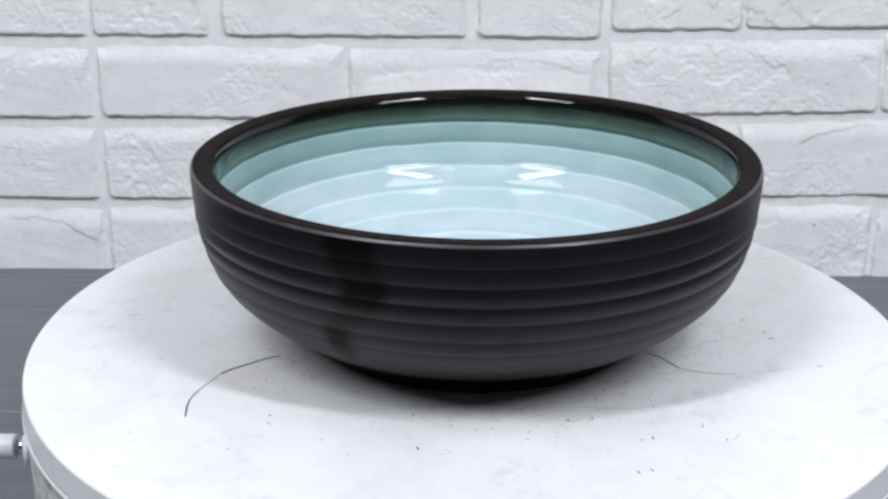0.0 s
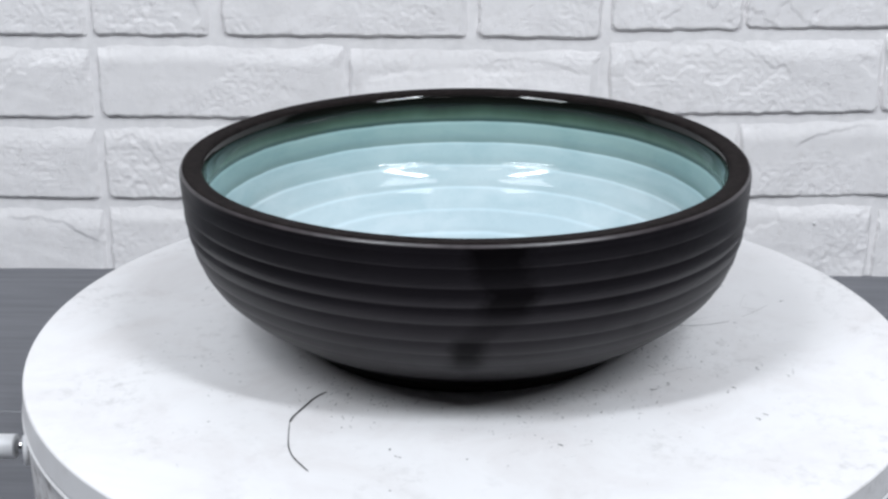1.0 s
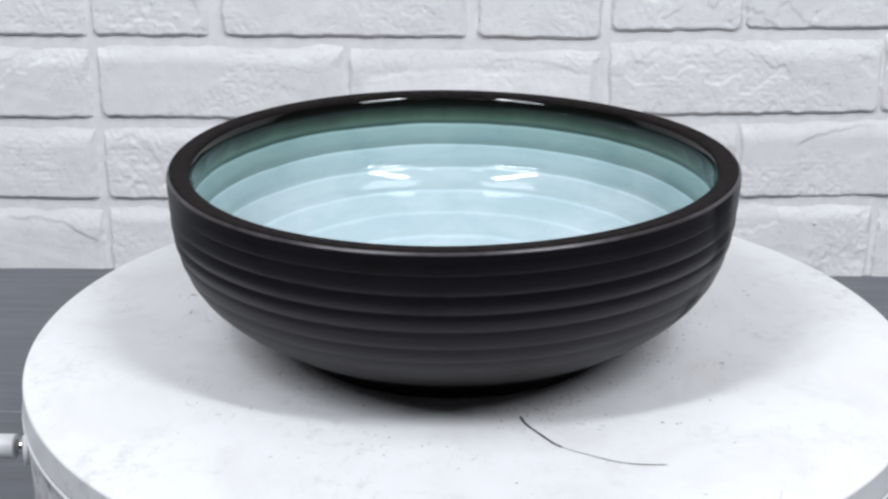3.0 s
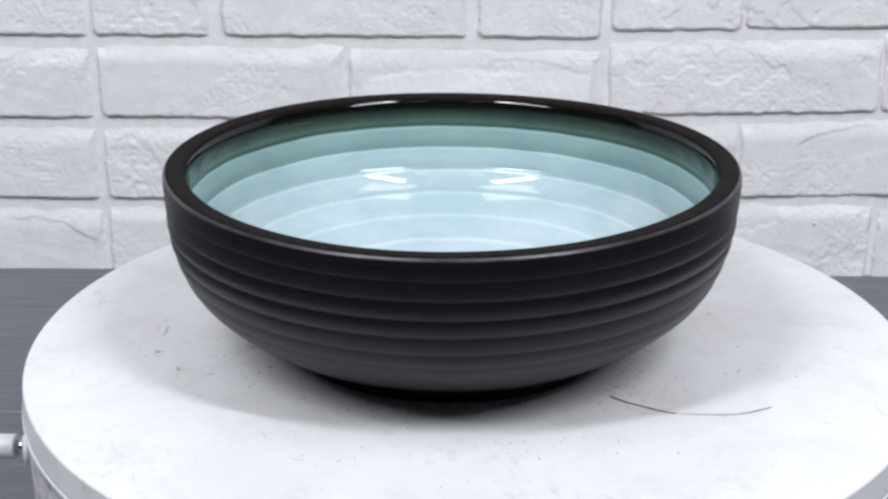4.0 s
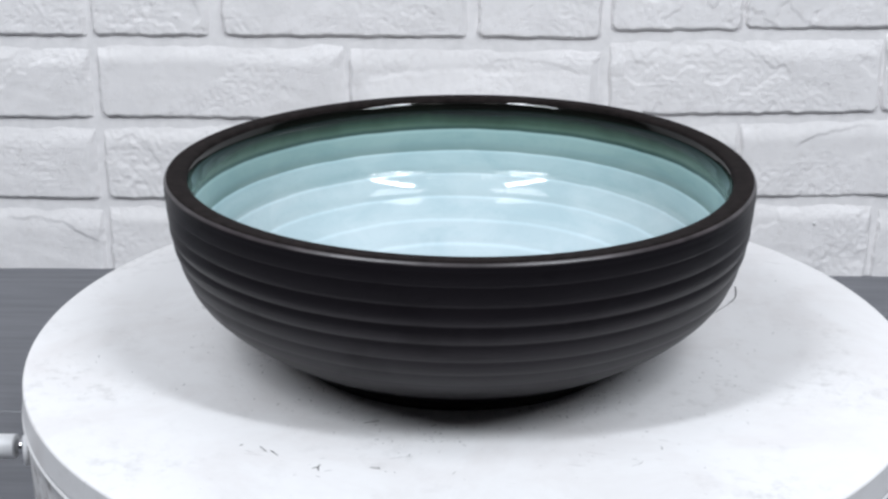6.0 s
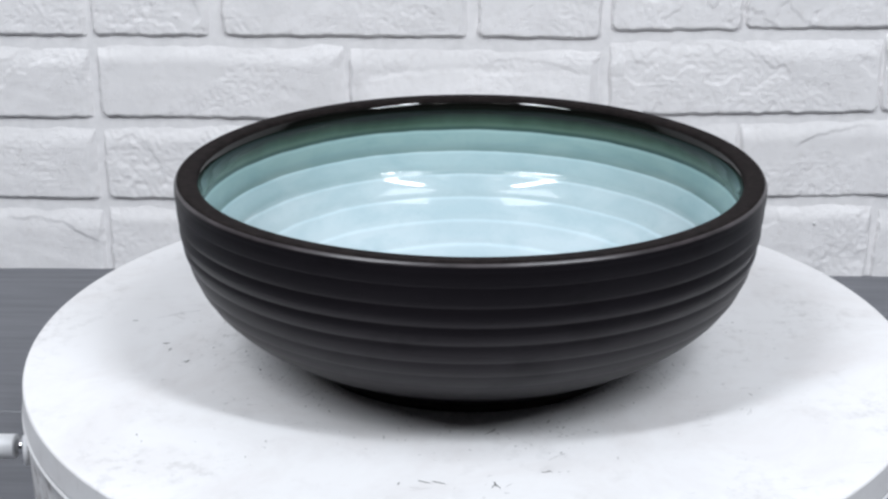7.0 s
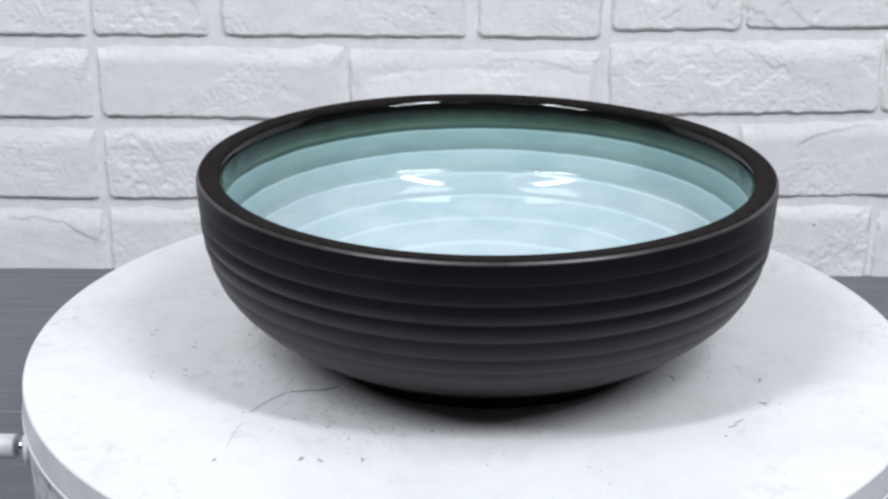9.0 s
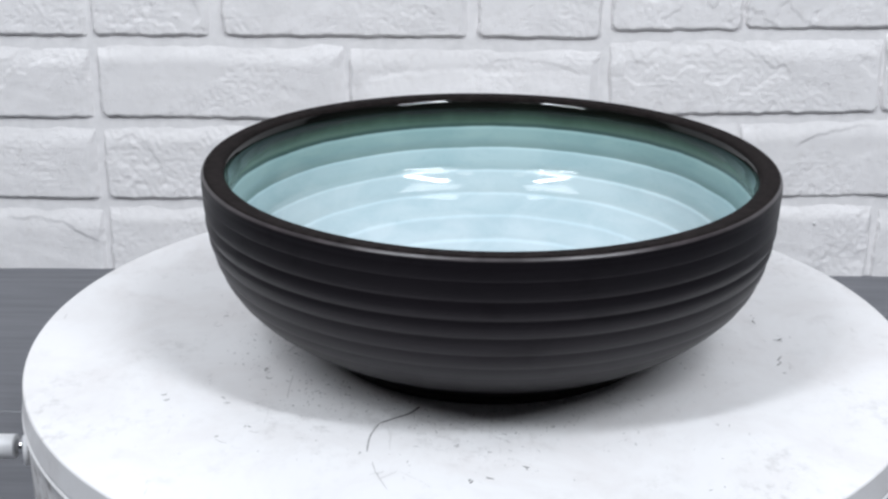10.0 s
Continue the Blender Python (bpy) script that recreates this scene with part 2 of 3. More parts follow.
def box(name, size, material, bevel=0.0, segments=2):
    bm = bmesh.new()
    bmesh.ops.create_cube(bm, size=1.0)
    bmesh.ops.scale(bm, vec=size, verts=bm.verts)
    if bevel:
        bmesh.ops.bevel(bm, geom=bm.edges, offset=bevel, segments=segments, affect="EDGES", profile=0.5)
    me = bpy.data.meshes.new(name)
    bm.to_mesh(me)
    bm.free()
    me.materials.append(material)
    return me


def empty(name, m):
    ob = new(name)
    ob.matrix_basis = m
    return ob


# ---- the room ----
def structure(name, size, where, material, label, category):
    ob = new(name, box(name, size, material))
    ob.location = where
    return tagged(ob, label, category, kind="structure")


# all but the brick wall is unseen, added to set bounce and reflections
FLOOR_Z = TABLE_Z - 0.75
structure("floor", (5.6, 3.6, 0.1), (0, -1.2, FLOOR_Z - 0.05), M_FLOOR, "plain pale floor, unseen, added under the table to close the room", "floor")
wall_n = structure("wall_north", (5.4, 0.12, 2.9), (0, WALL_Y + 0.0042 + 0.06, FLOOR_Z + 1.45), M_MORTAR,
                   "white painted wall faced with rough white bricks", "wall")
structure("wall_south", (5.4, 0.1, 2.9), (0, -2.65, FLOOR_Z + 1.45), M_ROOM, "unseen dark grey wall, added to keep reflections and bounce low", "wall")
structure("wall_west", (0.1, 2.96, 2.9), (-2.65, -1.14, FLOOR_Z + 1.45), M_ROOM, "unseen dark grey wall, added to keep reflections and bounce low", "wall")
structure("wall_east", (0.1, 2.96, 2.9), (2.65, -1.14, FLOOR_Z + 1.45), M_ROOM, "unseen dark grey wall, added to keep reflections and bounce low", "wall")
structure("ceiling", (5.6, 3.6, 0.1), (0, -1.2, FLOOR_Z + 2.95), M_CEILING, "unseen white ceiling, added to bounce light into the shadows", "ceiling")


# ---- table ----
def build_table():
    t = empty("table", pose(0, 0, FLOOR_Z))
    depth, front = 0.94, WALL_Y + 0.004 - 0.94
    edges = [front, -0.405, -0.166, 0.0735, WALL_Y + 0.0045]
    for a, b in zip(edges, edges[1:]):
        me = box("plank", (2.2, b - a - 0.0004, 0.03), M_TABLE, 0.0016, 3)
        child("plank", me, t, m=pose(0, (a + b) / 2, 0.735))
    for x in (-1.0, 1.0):
        for y in (front + 0.08, WALL_Y - 0.06):
            child("leg", box("leg", (0.06, 0.06, 0.72), M_TABLE, 0.003), t, m=pose(x, y, 0.36))
    return tagged(t, "grey painted wooden table standing against the brick wall", "table")


build_table()


# ---- bowl ----
def smooth_profile(keys, steps):
    """Catmull-Rom through (height, radius) keys, returned as (radius, height) pairs."""
    out = []
    for i in range(len(keys) - 1):
        p0, p1, p2, p3 = keys[max(i - 1, 0)], keys[i], keys[i + 1], keys[min(i + 2, len(keys) - 1)]
        for s in range(steps):
            u = s / steps
            q = [0.5 * (2 * p1[k] + (p2[k] - p0[k]) * u + (2 * p0[k] - 5 * p1[k] + 4 * p2[k] - p3[k]) * u * u
                        + (3 * p1[k] - p0[k] - 3 * p2[k] + p3[k]) * u ** 3) for k in (0, 1)]
            out.append((q[1], q[0]))
    out.append((keys[-1][1], keys[-1][0]))
    return out


def build_bowl():
    bowl = empty("serving_bowl", pose(0, 0, 0))

    def wob(a, r, z):
        up = z / (0.42 * R)
        out = 0.0004 * noise.noise((2.0 * math.cos(a), 2.0 * math.sin(a), z * 30)) * min(1.0, r / 0.05)
        out += r * up * (0.0010 + 0.0046 * math.cos(2 * a) + 0.0026 * math.sin(2 * a) - 0.0005 * math.cos(3 * a) + 0.0046 * math.sin(3 * a))
        lift = -0.0010 + 0.0005 * math.cos(a) - 0.0023 * math.sin(a) - 0.0011 * math.cos(2 * a) + 0.0023 * math.sin(2 * a)
        return out, up * R * lift

    outer_keys = [(0.026, 0.393), (0.040, 0.412), (0.060, 0.447), (0.085, 0.492), (0.12, 0.538), (0.16, 0.576),
                  (0.20, 0.600), (0.25, 0.617), (0.30, 0.627), (0.35, 0.631), (0.385, 0.6335), (0.398, 0.6335)]
    # rounded throwing ribs that meet in narrow grooves
    grooves = (0.412,) + RIBS_OUT + (0.112,)
    swell = (0.0005, 0.0017, 0.0032, 0.0039, 0.0034, 0.0023, 0.0013, 0.0004)
    outer = []
    for r, z in smooth_profile(outer_keys, 22):
        d = 0.0
        for high, low, amp in zip(grooves, grooves[1:], swell):
            if low <= z < high:
                u = (z - low) / (high - low)
                d = amp * (4 * u * (1 - u)) ** 0.8 * (1.25 - 0.5 * u) - 0.5 * amp
        outer.append(((r + d) * R, z * R))
    rim_keys = [(0.398, 0.6335), (0.4060, 0.6337), (0.4115, 0.6322), (0.4150, 0.6295), (0.4176, 0.6255), (0.4186, 0.6205), (0.4181, 0.609),
                (0.4172, 0.598), (0.4153, 0.5900), (0.4118, 0.5860), (0.4075, 0.5846)]
    ring = [(r * R, z * R) for r, z in smooth_profile(rim_keys, 5)]
    edge, rim = ring[9:18], ring[17:]
    outer += ring[1:10]
    child("body", lathe("body", outer, M_STONE, 224, wob), bowl, "dark satin stoneware wall with throwing ribs")
    child("rim_edge", lathe("rim_edge", edge, M_EDGE, 224, wob), bowl, "worn brown edge of the rim, lightened for its highlight")
    child("rim", lathe("rim", rim, M_RIM, 224, wob), bowl, "unglazed brown-black rounded rim")
    inner_keys = [(0.4075, 0.5846), (0.4030, 0.5820), (0.394, 0.5790), (0.380, 0.5780), (0.36, 0.580), (0.334, 0.583), (0.282, 0.570), (0.226, 0.548), (0.176, 0.508),
                  (0.132, 0.455), (0.092, 0.385), (0.066, 0.31), (0.052, 0.22), (0.047, 0.11), (0.046, 0.0005)]
    def step(z):
        d = 0.0
        for c, low in zip(RIBS_IN, RIBS_IN[1:]):
            amp, back = (0.0030, 0.011) if c < 0.25 else (0.0016, 0.018)
            if low < z <= c:
                d = amp * ((z - low) / (c - low)) ** 1.3
            elif c < z < c + back:
                d = max(d, amp * (1 - (z - c) / back) ** 2)
        return d

    inner = []
    for r, z in smooth_profile(inner_keys, 34):
        d = sum(step(z + 0.0011 * k) * w for k, w in zip(range(-3, 4), (1, 2, 3, 3, 3, 2, 1))) / 15
        tilt = min(1.0, max(0.0, (0.2 - z) / 0.1))
        inner.append((max(0.0005, r - d * (1 - 0.6 * tilt)) * R, (z + 0.8 * d * tilt) * R))
    child("glazed_interior", lathe("glazed_interior", inner, M_GLAZE, 224, wob), bowl,
          "glossy pale blue glaze with green upper band and black edge")
    foot = [(0.30, 0.03), (0.32, 0.002), (0.325, 0.0), (0.378, 0.0), (0.384, 0.003), (0.388, 0.016), (0.393, 0.026)]
    child("foot_ring", lathe("foot_ring", [(r * R, z * R) for r, z in foot], M_STONE, 160), bowl, "dark turned foot ring")
    under = [(0.0005, 0.028), (0.30, 0.03)]
    child("underside", lathe("underside", [(r * R, z * R) for r, z in under], M_STONE, 96), bowl)
    return tagged(bowl, "dark stoneware bowl with glossy pale blue glazed interior on the turntable", "bowl")


bowl = build_bowl()


# ---- turntable ----
turntable = empty("turntable", pose(0, 0, TABLE_Z))
tagged(turntable, "round white turntable with a scratched dirty disc on the grey table", "turntable")
TOP = -TABLE_Z


def build_disc():
    prof = [(0.0005, -0.0148), (0.19, -0.0148), (R - 0.004, -0.0148), (R + 0.0002, -0.0147), (R + 0.0009, -0.0143), (R + 0.0011, -0.0136), (R + 0.0010, -0.0128), (R + 0.0001, -0.0030)]
    for k in range(9):
        a = math.pi / 2 * k / 8
        prof.append((R - 0.0014 + 0.0014 * math.cos(a), -0.0014 + 0.0014 * math.sin(a)))
    prof += [(r * R, 0.0) for r in (0.9, 0.7, 0.5, 0.3, 0.1, 0.0005)]
    return child("disc", lathe("disc", prof, M_DISC, 224), turntable, "white worn laminate disc with scratches and dirt", pose(0, 0, TOP))


disc = build_disc()


def ribbon(name, path, w0, w1, material, label=""):
    """A thin flat mark on the disc along a path in disc radii, from width w0 to w1 in metres, ragged."""
    pts = [Vector((x * R, y * R, 0.00012)) for x, y in path]
    fine = []
    for i in range(len(pts) - 1):
        p0, p1, p2, p3 = pts[max(i - 1, 0)], pts[i], pts[i + 1], pts[min(i + 2, len(pts) - 1)]
        for k in range(7):
            u = k / 7
            fine.append(0.5 * (2 * p1 + (p2 - p0) * u + (2 * p0 - 5 * p1 + 4 * p2 - p3) * u * u + (3 * p1 - p0 - 3 * p2 + p3) * u ** 3))
    fine.append(pts[-1])
    verts, faces = [], []
    for i, q in enumerate(fine):
        d = (fine[min(i + 1, len(fine) - 1)] - fine[max(i - 1, 0)]).normalized()
        side = Vector((-d.y, d.x, 0))
        u = i / (len(fine) - 1)
        w = (w0 + (w1 - w0) * u) * (0.75 + 0.6 * abs(noise.noise(q * 900))) * min(1.0, 0.35 + 6 * min(u, 1 - u))
        verts += [q + side * w / 2, q - side * w / 2]
        if i:
            faces.append((2 * i - 2, 2 * i - 1, 2 * i + 1, 2 * i))
    return child(name, mesh_from(name, verts, faces, material), disc, label)


def build_marks():
    ribbon("scratch", [(-0.42, -0.163), (-0.452, -0.179), (-0.491, -0.212), (-0.52, -0.238), (-0.536, -0.259)], 0.0016, 0.0012, M_MARK, "long dark curved scratch")
    ribbon("scratch", [(-0.536, -0.259), (-0.557, -0.311), (-0.571, -0.351), (-0.577, -0.386), (-0.575, -0.422), (-0.57, -0.458)], 0.0005, 0.0010, M_MARK)
    ribbon("scratch", [(0.393, -0.125), (0.421, -0.145), (0.44, -0.174), (0.463, -0.208)], 0.0012, 0.0008, M_MARK, "branching dark scratch")
    ribbon("scratch", [(0.463, -0.208), (0.518, -0.226), (0.578, -0.231)], 0.0007, 0.0005, M_SCRATCH)
    dark_strokes = [[(0.643, 0.061), (0.646, 0.065), (0.651, 0.074)], [(0.687, -0.039), (0.692, -0.042), (0.698, -0.042)],
                    [(0.198, -0.449), (0.204, -0.456), (0.214, -0.457)], [(0.248, -0.439), (0.249, -0.443), (0.25, -0.45)],
                    [(-0.383, -0.19), (-0.383, -0.194), (-0.389, -0.201)], [(0.046, 0.493), (0.055, 0.502), (0.072, 0.513)],
                    [(0.094, 0.703), (0.097, 0.707), (0.102, 0.713)], [(0.092, 0.693), (0.092, 0.704), (0.085, 0.717)],
                    [(-0.068, 0.477), (-0.065, 0.482), (-0.06, 0.488)], [(0.345, -0.653), (0.343, -0.648), (0.341, -0.642)],
                    [(0.361, -0.528), (0.361, -0.52), (0.359, -0.515)], [(0.204, 0.671), (0.194, 0.677), (0.181, 0.685)],
                    [(0.336, -0.53), (0.335, -0.534), (0.335, -0.537)], [(0.314, -0.652), (0.319, -0.656), (0.317, -0.663)],
                    [(-0.019, 0.672), (-0.011, 0.675), (-0.001, 0.676)], [(0.229, 0.663), (0.22, 0.67), (0.208, 0.678)]]
    for path in dark_strokes:
        ribbon("scuff", path, 0.0007, 0.0004, M_MARK)
    strokes = [[(0.616, -0.221), (0.662, -0.212), (0.72, -0.192)], [(0.654, -0.175), (0.667, -0.19), (0.679, -0.207)],
               [(0.654, -0.198), (0.659, -0.212), (0.666, -0.225)], [(0.232, -0.394), (0.289, -0.398), (0.347, -0.399)],
               [(0.222, -0.569), (0.231, -0.574), (0.237, -0.579)], [(0.249, 0.685), (0.239, 0.688), (0.231, 0.689)],
               [(0.076, 0.715), (0.069, 0.71), (0.062, 0.705)], [(0.514, -0.528), (0.524, -0.518), (0.535, -0.502)],
               [(0.482, -0.466), (0.49, -0.454), (0.491, -0.444)], [(0.526, 0.016), (0.54, 0.031), (0.554, 0.046)],
               [(-0.064, 0.613), (-0.043, 0.623), (-0.024, 0.635)], [(-0.485, 0.501), (-0.481, 0.513), (-0.467, 0.526)],
               [(0.156, 0.49), (0.157, 0.495), (0.165, 0.501)], [(0.39, 0.268), (0.402, 0.279), (0.415, 0.288)]]
    for path in strokes:
        ribbon("scuff", path, 0.0004, 0.0003, M_SPECK)
    fine_strokes = [[(0.419, 0.398), (0.43, 0.401), (0.445, 0.402)], [(0.395, 0.28), (0.401, 0.282), (0.409, 0.283)],
                    [(0.456, 0.299), (0.443, 0.311), (0.428, 0.323)], [(0.107, 0.691), (0.108, 0.698), (0.114, 0.703)],
                    [(-0.089, 0.835), (-0.091, 0.841), (-0.089, 0.847)], [(0.593, 0.197), (0.578, 0.22), (0.562, 0.238)],
                    [(0.518, 0.244), (0.485, 0.284), (0.427, 0.334)], [(0.704, -0.018), (0.698, -0.024), (0.691, -0.024)],
                    [(0.66, 0.072), (0.655, 0.068), (0.649, 0.064)], [(0.714, -0.114), (0.688, -0.135), (0.654, -0.171)],
                    [(0.685, -0.16), (0.672, -0.162), (0.657, -0.148)], [(0.592, 0.53), (0.574, 0.525), (0.552, 0.523)],
                    [(0.579, -0.048), (0.581, -0.043), (0.588, -0.04)], [(0.423, -0.377), (0.441, -0.373), (0.46, -0.364)],
                    [(-0.101, 0.536), (-0.116, 0.533), (-0.129, 0.532)]]
    for path in fine_strokes:
        ribbon("scuff", path, 0.0004, 0.0003, M_FAINT)
    spots = [(0.325, 0.48), (-0.086, 0.488), (-0.034, 0.681), (-0.051, 0.681), (0.631, 0.443), (0.537, 0.519), (0.734, 0.421), (-0.401, -0.477),
             (-0.462, -0.586), (0.769, -0.186), (0.557, -0.056), (0.564, -0.059), (0.342, -0.528), (0.465, -0.474), (0.467, -0.465), (0.198, -0.455),
             (0.243, -0.45), (-0.097, -0.575), (-0.035, -0.589), (0.504, -0.526)]
    spots += [(0.568, -0.439), (0.379, -0.385), (0.491, 0.137), (0.686, -0.004), (0.652, 0.068), (-0.02, 0.676), (-0.134, 0.531), (0.266, 0.668),
               (0.351, 0.451), (0.697, -0.038), (0.744, 0.393), (0.22, -0.448), (0.31, -0.393), (0.254, -0.569), (0.093, 0.705), (-0.62, 0.076),
               (-0.681, -0.185), (-0.284, -0.545), (-0.396, -0.484), (-0.401, -0.448)]
    rng = random.Random(5)
    for x, y in spots:
        blot("dirt_spot", [(x * R, y * R, rng.uniform(0.00028, 0.00050))], rng, rng.choice((M_MARK, M_SCRATCH, M_SCRATCH)))
    # fine grit, thickest around the bowl's foot
    kinds = ((300, 0.385, 0.060, M_MARK, "dark grit and fine scuffs", 0.00030), (900, 0.39, 0.10, M_SCRATCH, "fine grey grit and scuffs", 0.00032),
             (900, 0.39, 0.16, M_SPECK, "pale grey fine scuffs", 0.0004), (520, 0.40, 0.20, M_FAINT, "faint pale scuffs", 0.0006))
    for count, inner, spread, material, label, most in kinds:
        grit = []
        for _ in range(count):
            a = rng.uniform(0, 2 * math.pi)
            r = inner + spread * abs(rng.gauss(0, 1))
            thick = 0.45 + 1.3 * noise.noise((3.1 * math.cos(a) * r / 0.45, 3.1 * math.sin(a) * r / 0.45, 1.7))
            if r < 0.97 and rng.random() < thick + 0.15:
                grit.append((r * R * math.cos(a), r * R * math.sin(a), rng.uniform(0.0001, most)))
        tagged(blot("grit", grit, rng, material), label, kind="stuff")


def blot(name, spots, rng, material):
    """Small ragged flat spots."""
    verts, faces = [], []
    for x, y, size in spots:
        n, first, turn, long = 7, len(verts), rng.uniform(0, 3.14), rng.choice((1.0, 1.6, 2.6, 4.5))
        for k in range(n):
            a = 2 * math.pi * k / n
            q = size * rng.uniform(0.6, 1.15)
            u, v = q * math.cos(a) * long, q * math.sin(a)
            verts.append((x + u * math.cos(turn) - v * math.sin(turn), y + u * math.sin(turn) + v * math.cos(turn), 0.00010))
        faces.append(tuple(range(first, first + n)))
    return child(name, mesh_from(name, verts, faces, material), disc)


build_marks()


def build_base():
    top = TOP - 0.0153
    prof = [(0.0005, 0.0), (R - 0.004, 0.0), (R - 0.002, 0.002), (R + 0.0001, 0.02), (R + 0.0002, top - 0.010), (R + 0.0002, top - 0.0016),
            (R + 0.0006, top - 0.0013), (R + 0.0015, top - 0.0010), (R + 0.0017, top - 0.0006), (R + 0.0014, top - 0.0002), (R + 0.0010, top), (R - 0.004, top), (0.0005, top)]
    child("housing", lathe("housing", prof, M_BASE, 192), turntable, "white plastic housing with scuffed dirty side")
    # power socket on the side
    a = radians(197.5)
    at = Vector((math.cos(a) * (R + 0.0002), math.sin(a) * (R + 0.0002), TOP - 0.0374))
    ring = [(0.0030, 0.0), (0.0076, 0.0), (0.0078, 0.0020), (0.0072, 0.0029), (0.0046, 0.0032), (0.0036, 0.0029), (0.0032, 0.002), (0.0030, 0.0)]
    turn = Matrix.Translation(at) @ Matrix.Rotation(a, 4, "Z") @ Matrix.Rotation(math.pi / 2, 4, "Y")
    child("power_socket", lathe("power_socket", ring, M_PLUG, 40), turntable, "white round power socket", turn)
    return at


SOCKET = build_base()


def build_plug():
    at = SOCKET + Vector((-0.0013, 0.0, TABLE_Z + 0.0018))
    plug = empty("power_plug", Matrix.Translation(at) @ Matrix.Rotation(radians(180.5), 4, "Z") @ Matrix.Rotation(math.pi / 2, 4, "Y"))
    pin = [(0.0001, 0.0), (0.0033, 0.0), (0.0036, 0.0003), (0.0036, 0.0056), (0.0001, 0.0056)]
    child("barrel", lathe("barrel", pin, M_STEEL, 48), plug, "bright chromed barrel")
    body = [(0.0001, 0.0050), (0.0056, 0.0050), (0.0060, 0.0052), (0.0061, 0.0058), (0.0063, 0.030), (0.0058, 0.034), (0.0034, 0.046), (0.0026, 0.052), (0.0001, 0.052)]
    child("plug_body", lathe("plug_body", body, M_PLUG, 48), plug, "matt white plastic plug body")
    return tagged(plug, "white power plug with a chromed barrel, pushed into the turntable's socket", "plug")


build_plug()


# ---- bricks of the wall: (left edge, right edge) by course, then (bottom, top) ----
def eased(u):
    u = min(1.0, max(0.0, u))
    return u * u * (3 - 2 * u)


def build_brick(x0, x1, z0, z1, seed, ledge=(), shelf=()):
    nx, nz = max(8, int((x1 - x0) / 0.0009)), 56
    w, h, depth = x1 - x0, z1 - z0, 0.0042
    verts, faces = [], []
    off = Vector((seed * 3.7, seed * 1.3, seed * 2.1))
    rng = random.Random(seed)
    corner, top_soft = 0.0072, rng.uniform(0.016, 0.028)
    sharp, smeared = rng.uniform(0.0014, 0.0024), rng.uniform(0.007, 0.016)
    left_soft, right_soft = (sharp, smeared) if x0 < 0 else (sharp, rng.uniform(0.0014, 0.0026))
    flaked = rng.random() < 0.25
    for i in range(nx + 1):
        for k in range(nz + 1):
            u, v = i / nx, k / nz
            x, z = (u - 0.5) * w, (v - 0.5) * h
            q0 = Vector((x0 + u * w, 0, z0 + v * h))
            q = q0 + off
            ragged = 0.0011 * noise.noise(q * 50) + 0.0008 * noise.noise(q * 130) + 0.0004 * noise.noise(q * 320)
            px, pz = abs(x) - (w / 2 - corner), abs(z) - (h / 2 - corner)
            inside = corner - math.hypot(max(px, 0), max(pz, 0)) - min(max(px, pz), 0) + ragged
            lift = min(eased(inside / 0.0028), eased((h / 2 - z + ragged + 0.003 * noise.noise(q * 33)) / top_soft), eased((w / 2 - abs(x) + ragged) / (left_soft if x < 0 else right_soft)))
            n1, n2 = noise.noise(q * 26), noise.noise(q * 70 + off)
            patch = eased((noise.noise(q * 17 + off * 2) + 0.22) / 0.40)
            crumble = abs(noise.noise(Vector((q.x * 190 + q.z * 70, seed, q.z * 230))))
            chip = 0.0
            if flaked:
                chip = eased((noise.noise(Vector((q.x * 15 + 0.5 * n2, seed * 2.7, q.z * 34 + 0.5 * n2))) - 0.2 + 0.22 * noise.noise(q * 170)) / 0.10)
            if ledge and ledge[0][0] < q0.x < ledge[-1][0]:
                for (xa, za), (xb, zb) in zip(ledge, ledge[1:]):
                    if xa <= q0.x <= xb:
                        line = za + (zb - za) * (q0.x - xa) / (xb - xa) + 0.0020 * noise.noise(q * 95) + 0.0008 * noise.noise(q * 260)
                        fade = min(1.0, (q0.x - ledge[0][0]) / 0.01, (ledge[-1][0] - q0.x) / 0.01)
                        chip = 1.7 * fade * eased((line - q0.z) / 0.0014 + 0.5)
            if shelf and shelf[0][0] < q0.x < shelf[-1][0]:
                for (xa, za), (xb, zb) in zip(shelf, shelf[1:]):
                    if xa <= q0.x <= xb:
                        line = za + (zb - za) * (q0.x - xa) / (xb - xa) + 0.0016 * noise.noise(q * 80) + 0.0008 * noise.noise(q * 240)
                        fade = min(1.0, (q0.x - shelf[0][0]) / 0.01, (shelf[-1][0] - q0.x) / 0.01)
                        chip = 0.55 * chip - 5.0 * fade * min(1.0, max(0.0, line - q0.z) / 0.02) + 1.5 * fade * eased((q0.z - line) / 0.0055) * eased((z1 - 0.006 - q0.z) / 0.012)
            y = -lift * (depth + 0.0005 * n1 + 0.00025 * n2 - 0.0008 * patch * crumble - 0.0006 * chip)
            verts.append((x, y + 0.0012, z))
    m = nz + 1
    for i in range(nx):
        for k in range(nz):
            a = i * m + k
            faces.append((a, a + m, a + m + 1, a + 1))
    return mesh_from("brick", verts, faces, M_BRICK)


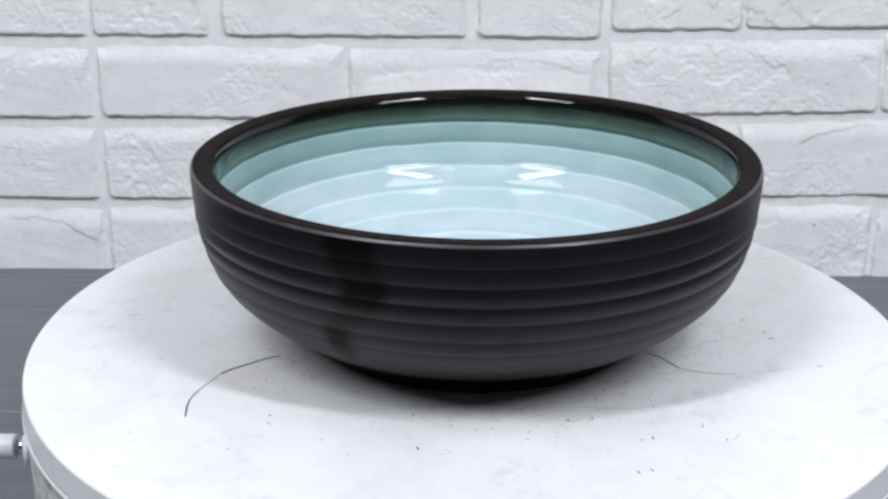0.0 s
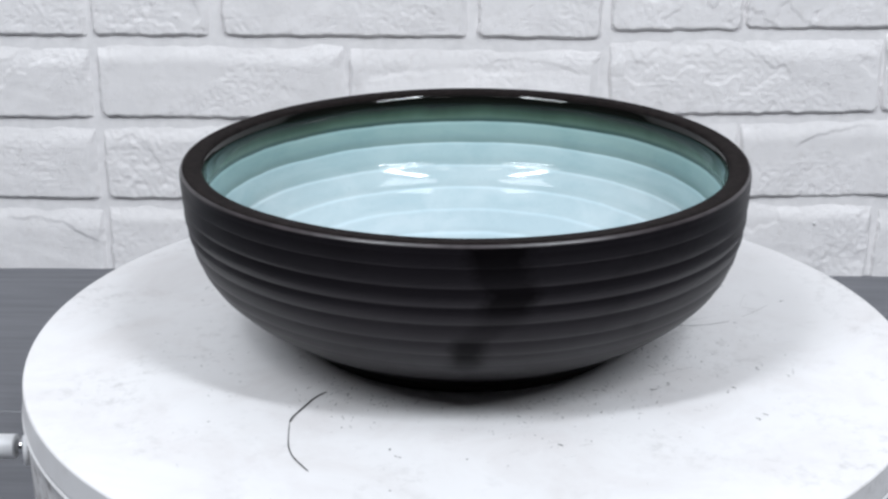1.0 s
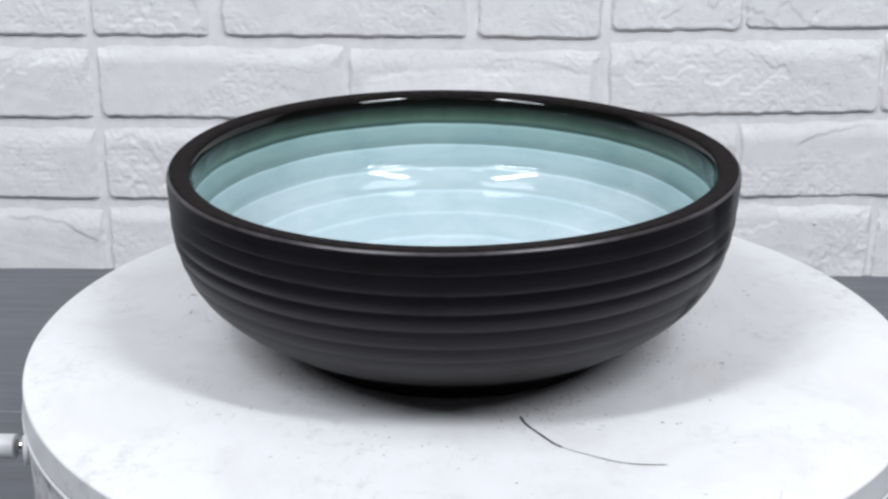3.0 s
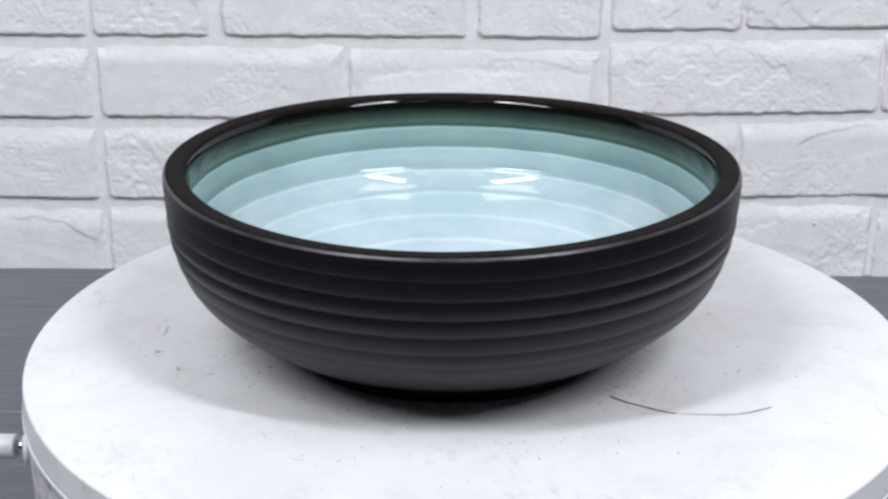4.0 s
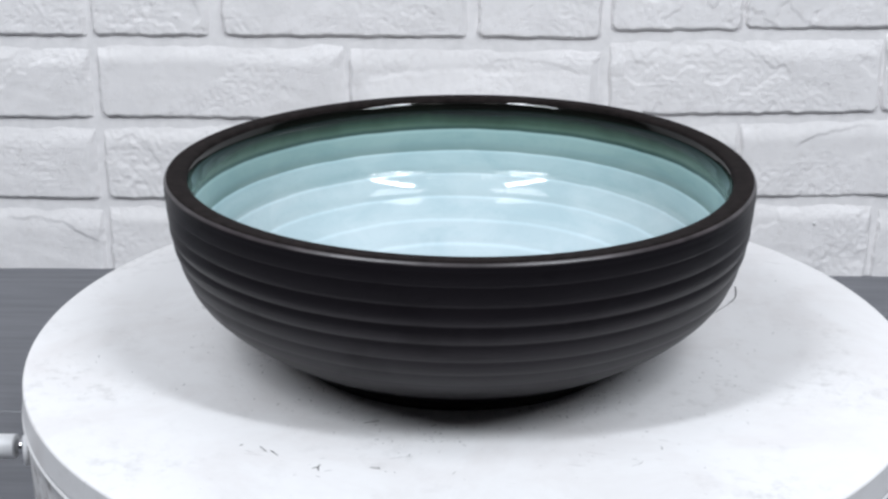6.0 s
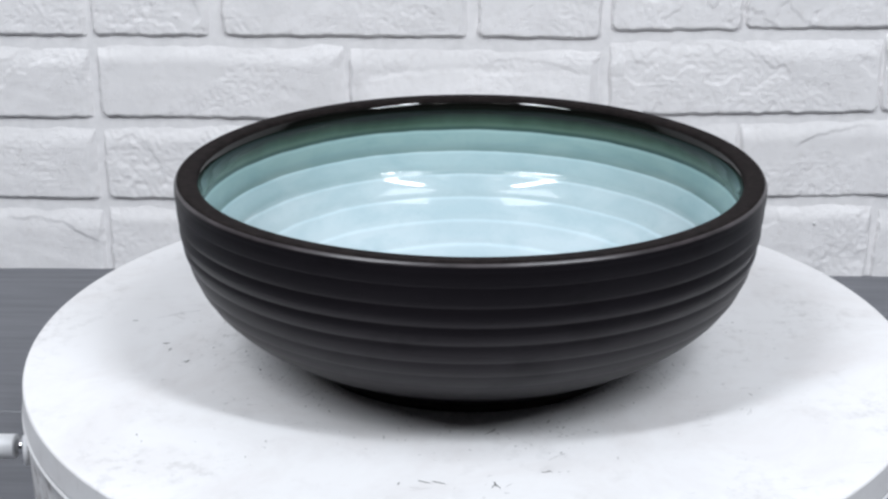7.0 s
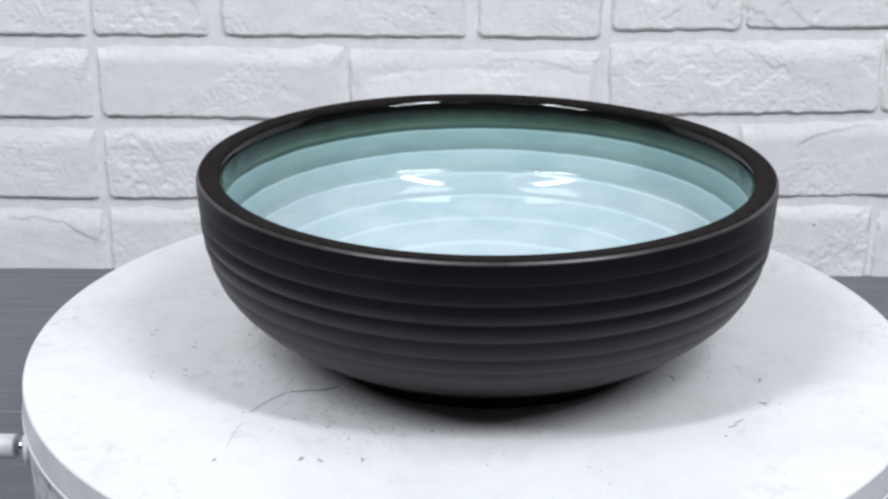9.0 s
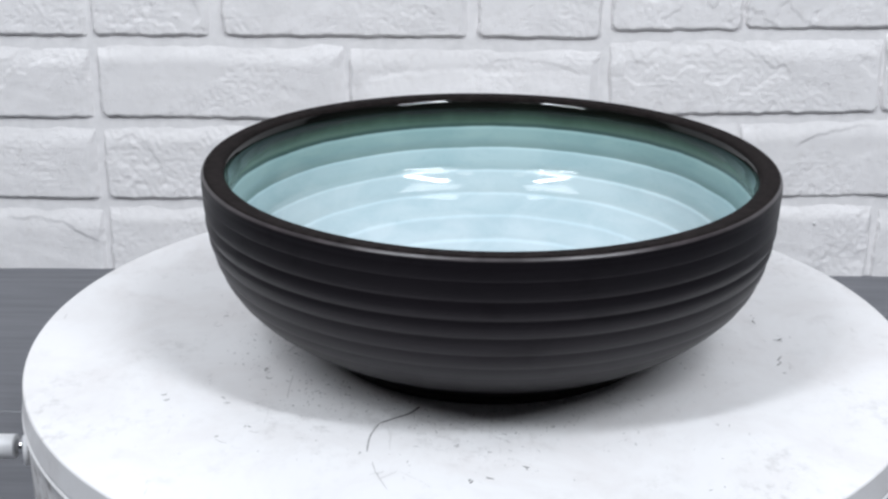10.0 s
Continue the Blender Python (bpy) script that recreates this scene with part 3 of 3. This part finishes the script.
COURSES = [
    (-0.0945, -0.0372, [(-0.66, -0.474), (-0.467, -0.2835), (-0.2765, -0.092), (-0.086, 0.0965)]),
    (-0.0310, 0.0265, [(-0.66, -0.474), (-0.467, -0.2825), (-0.2752, -0.091), (-0.085, 0.0965)]),
    (0.0328, 0.0880, [(-0.66, -0.474), (-0.467, -0.2810), (-0.2745, -0.0917), (-0.0872, 0.0965)]),
    (0.0946, 0.1500, [(-0.554, -0.370), (-0.364, -0.2812), (-0.2758, -0.1898), (-0.1795, -0.0021), (0.0072, 0.0925)]),
    (0.1560, 0.2110, [(-0.467, -0.284), (-0.277, -0.093), (-0.086, 0.0965)]),
    (-0.0945, -0.0318, [(0.1040, 0.3040), (0.3130, 0.500), (0.507, 0.69)]),
    (-0.0262, 0.0325, [(0.1040, 0.1978), (0.2043, 0.391), (0.398, 0.58)]),
    (0.0388, 0.0952, [(0.1040, 0.2985), (0.3044, 0.487), (0.494, 0.68)]),
    (0.1016, 0.1575, [(0.1034, 0.1937), (0.2001, 0.385), (0.392, 0.575)]),
    (0.1632, 0.2185, [(0.1040, 0.290), (0.297, 0.48)]),
]


# broken ledges that run across some of the bricks, by (course, place in the course)
LEDGES = {
    (2, 3): [(0.0072, 0.0726), (0.0196, 0.0769), (0.0341, 0.0778), (0.0466, 0.0766), (0.0591, 0.0755), (0.0696, 0.0713), (0.0772, 0.0676), (0.0888, 0.066)],
    (0, 1): [(-0.361, -0.0493), (-0.3366, -0.0481), (-0.3149, -0.0512), (-0.3025, -0.0589), (-0.2942, -0.0644), (-0.2835, -0.0681)],
    (6, 1): [(0.2405, 0.0124), (0.2565, 0.0200), (0.2811, 0.0258), (0.3057, 0.0290)],
}


# a broken face above a standing lower edge
SHELVES = {(2, 3): [(-0.0839, 0.0576), (-0.0637, 0.0612), (-0.049, 0.0634), (-0.0365, 0.063), (-0.0194, 0.0665), (-0.001, 0.0671), (0.0115, 0.0659), (0.0398, 0.0648), (0.0636, 0.0641), (0.0907, 0.0626)]}


def build_wall_bricks():
    seed = 1
    face = WALL_Y + 0.0042 - (WALL_Y + 0.0042 + 0.06)
    for c, (z0, z1, row) in enumerate(COURSES):
        for i, (x0, x1) in enumerate(row):
            me = build_brick(x0 - 0.0036, x1 + 0.0026, z0 - 0.0021, z1 + 0.0052, seed, LEDGES.get((c, i), ()), SHELVES.get((c, i), ()))
            lean = 1.1 if x0 > 0.1 and z0 > -0.05 else -0.1
            rise = (x0 + x1 - 0.4) / 2 * math.tan(radians(lean)) if lean > 0 else 0.0
            child("brick", me, wall_n, m=pose((x0 + x1 - 0.0010) / 2, face, (z0 + z1 + 0.0031) / 2 + rise - (FLOOR_Z + 1.45), 0, -lean, 0))
            seed += 1


build_wall_bricks()


def build_wall_spots():
    for x, z, size in ((0.2625, -0.0470, 0.0012),):
        prof = [(size * 0.2, 0.0008), (size * 0.7, 0.0006), (size, 0.0), (size * 0.9, -0.0012), (0.0001, -0.0012)]
        at = pose(x, WALL_Y + 0.0008 - (WALL_Y + 0.0042 + 0.06), z - (FLOOR_Z + 1.45), 90, 0, 0)
        child("nail_hole", lathe("nail_hole", prof, M_FAINT, 14), wall_n, "small painted-over nail hole", at)


build_wall_spots()


# ---- movement ----
def motions():
    turn, carry = [], []
    for k in range(21):
        t = k * 0.5
        turn.append((t, pose(0, 0, TOP, 0, 0, SPIN * t)))
        a = radians(75.1 + SPIN * t)
        carry.append((t, pose(0.0451 * R * math.cos(a), 0.0451 * R * math.sin(a), 0.0002, 0, 0, SPIN * t)))
    walk(disc, turn)
    walk(bowl, carry)


motions()
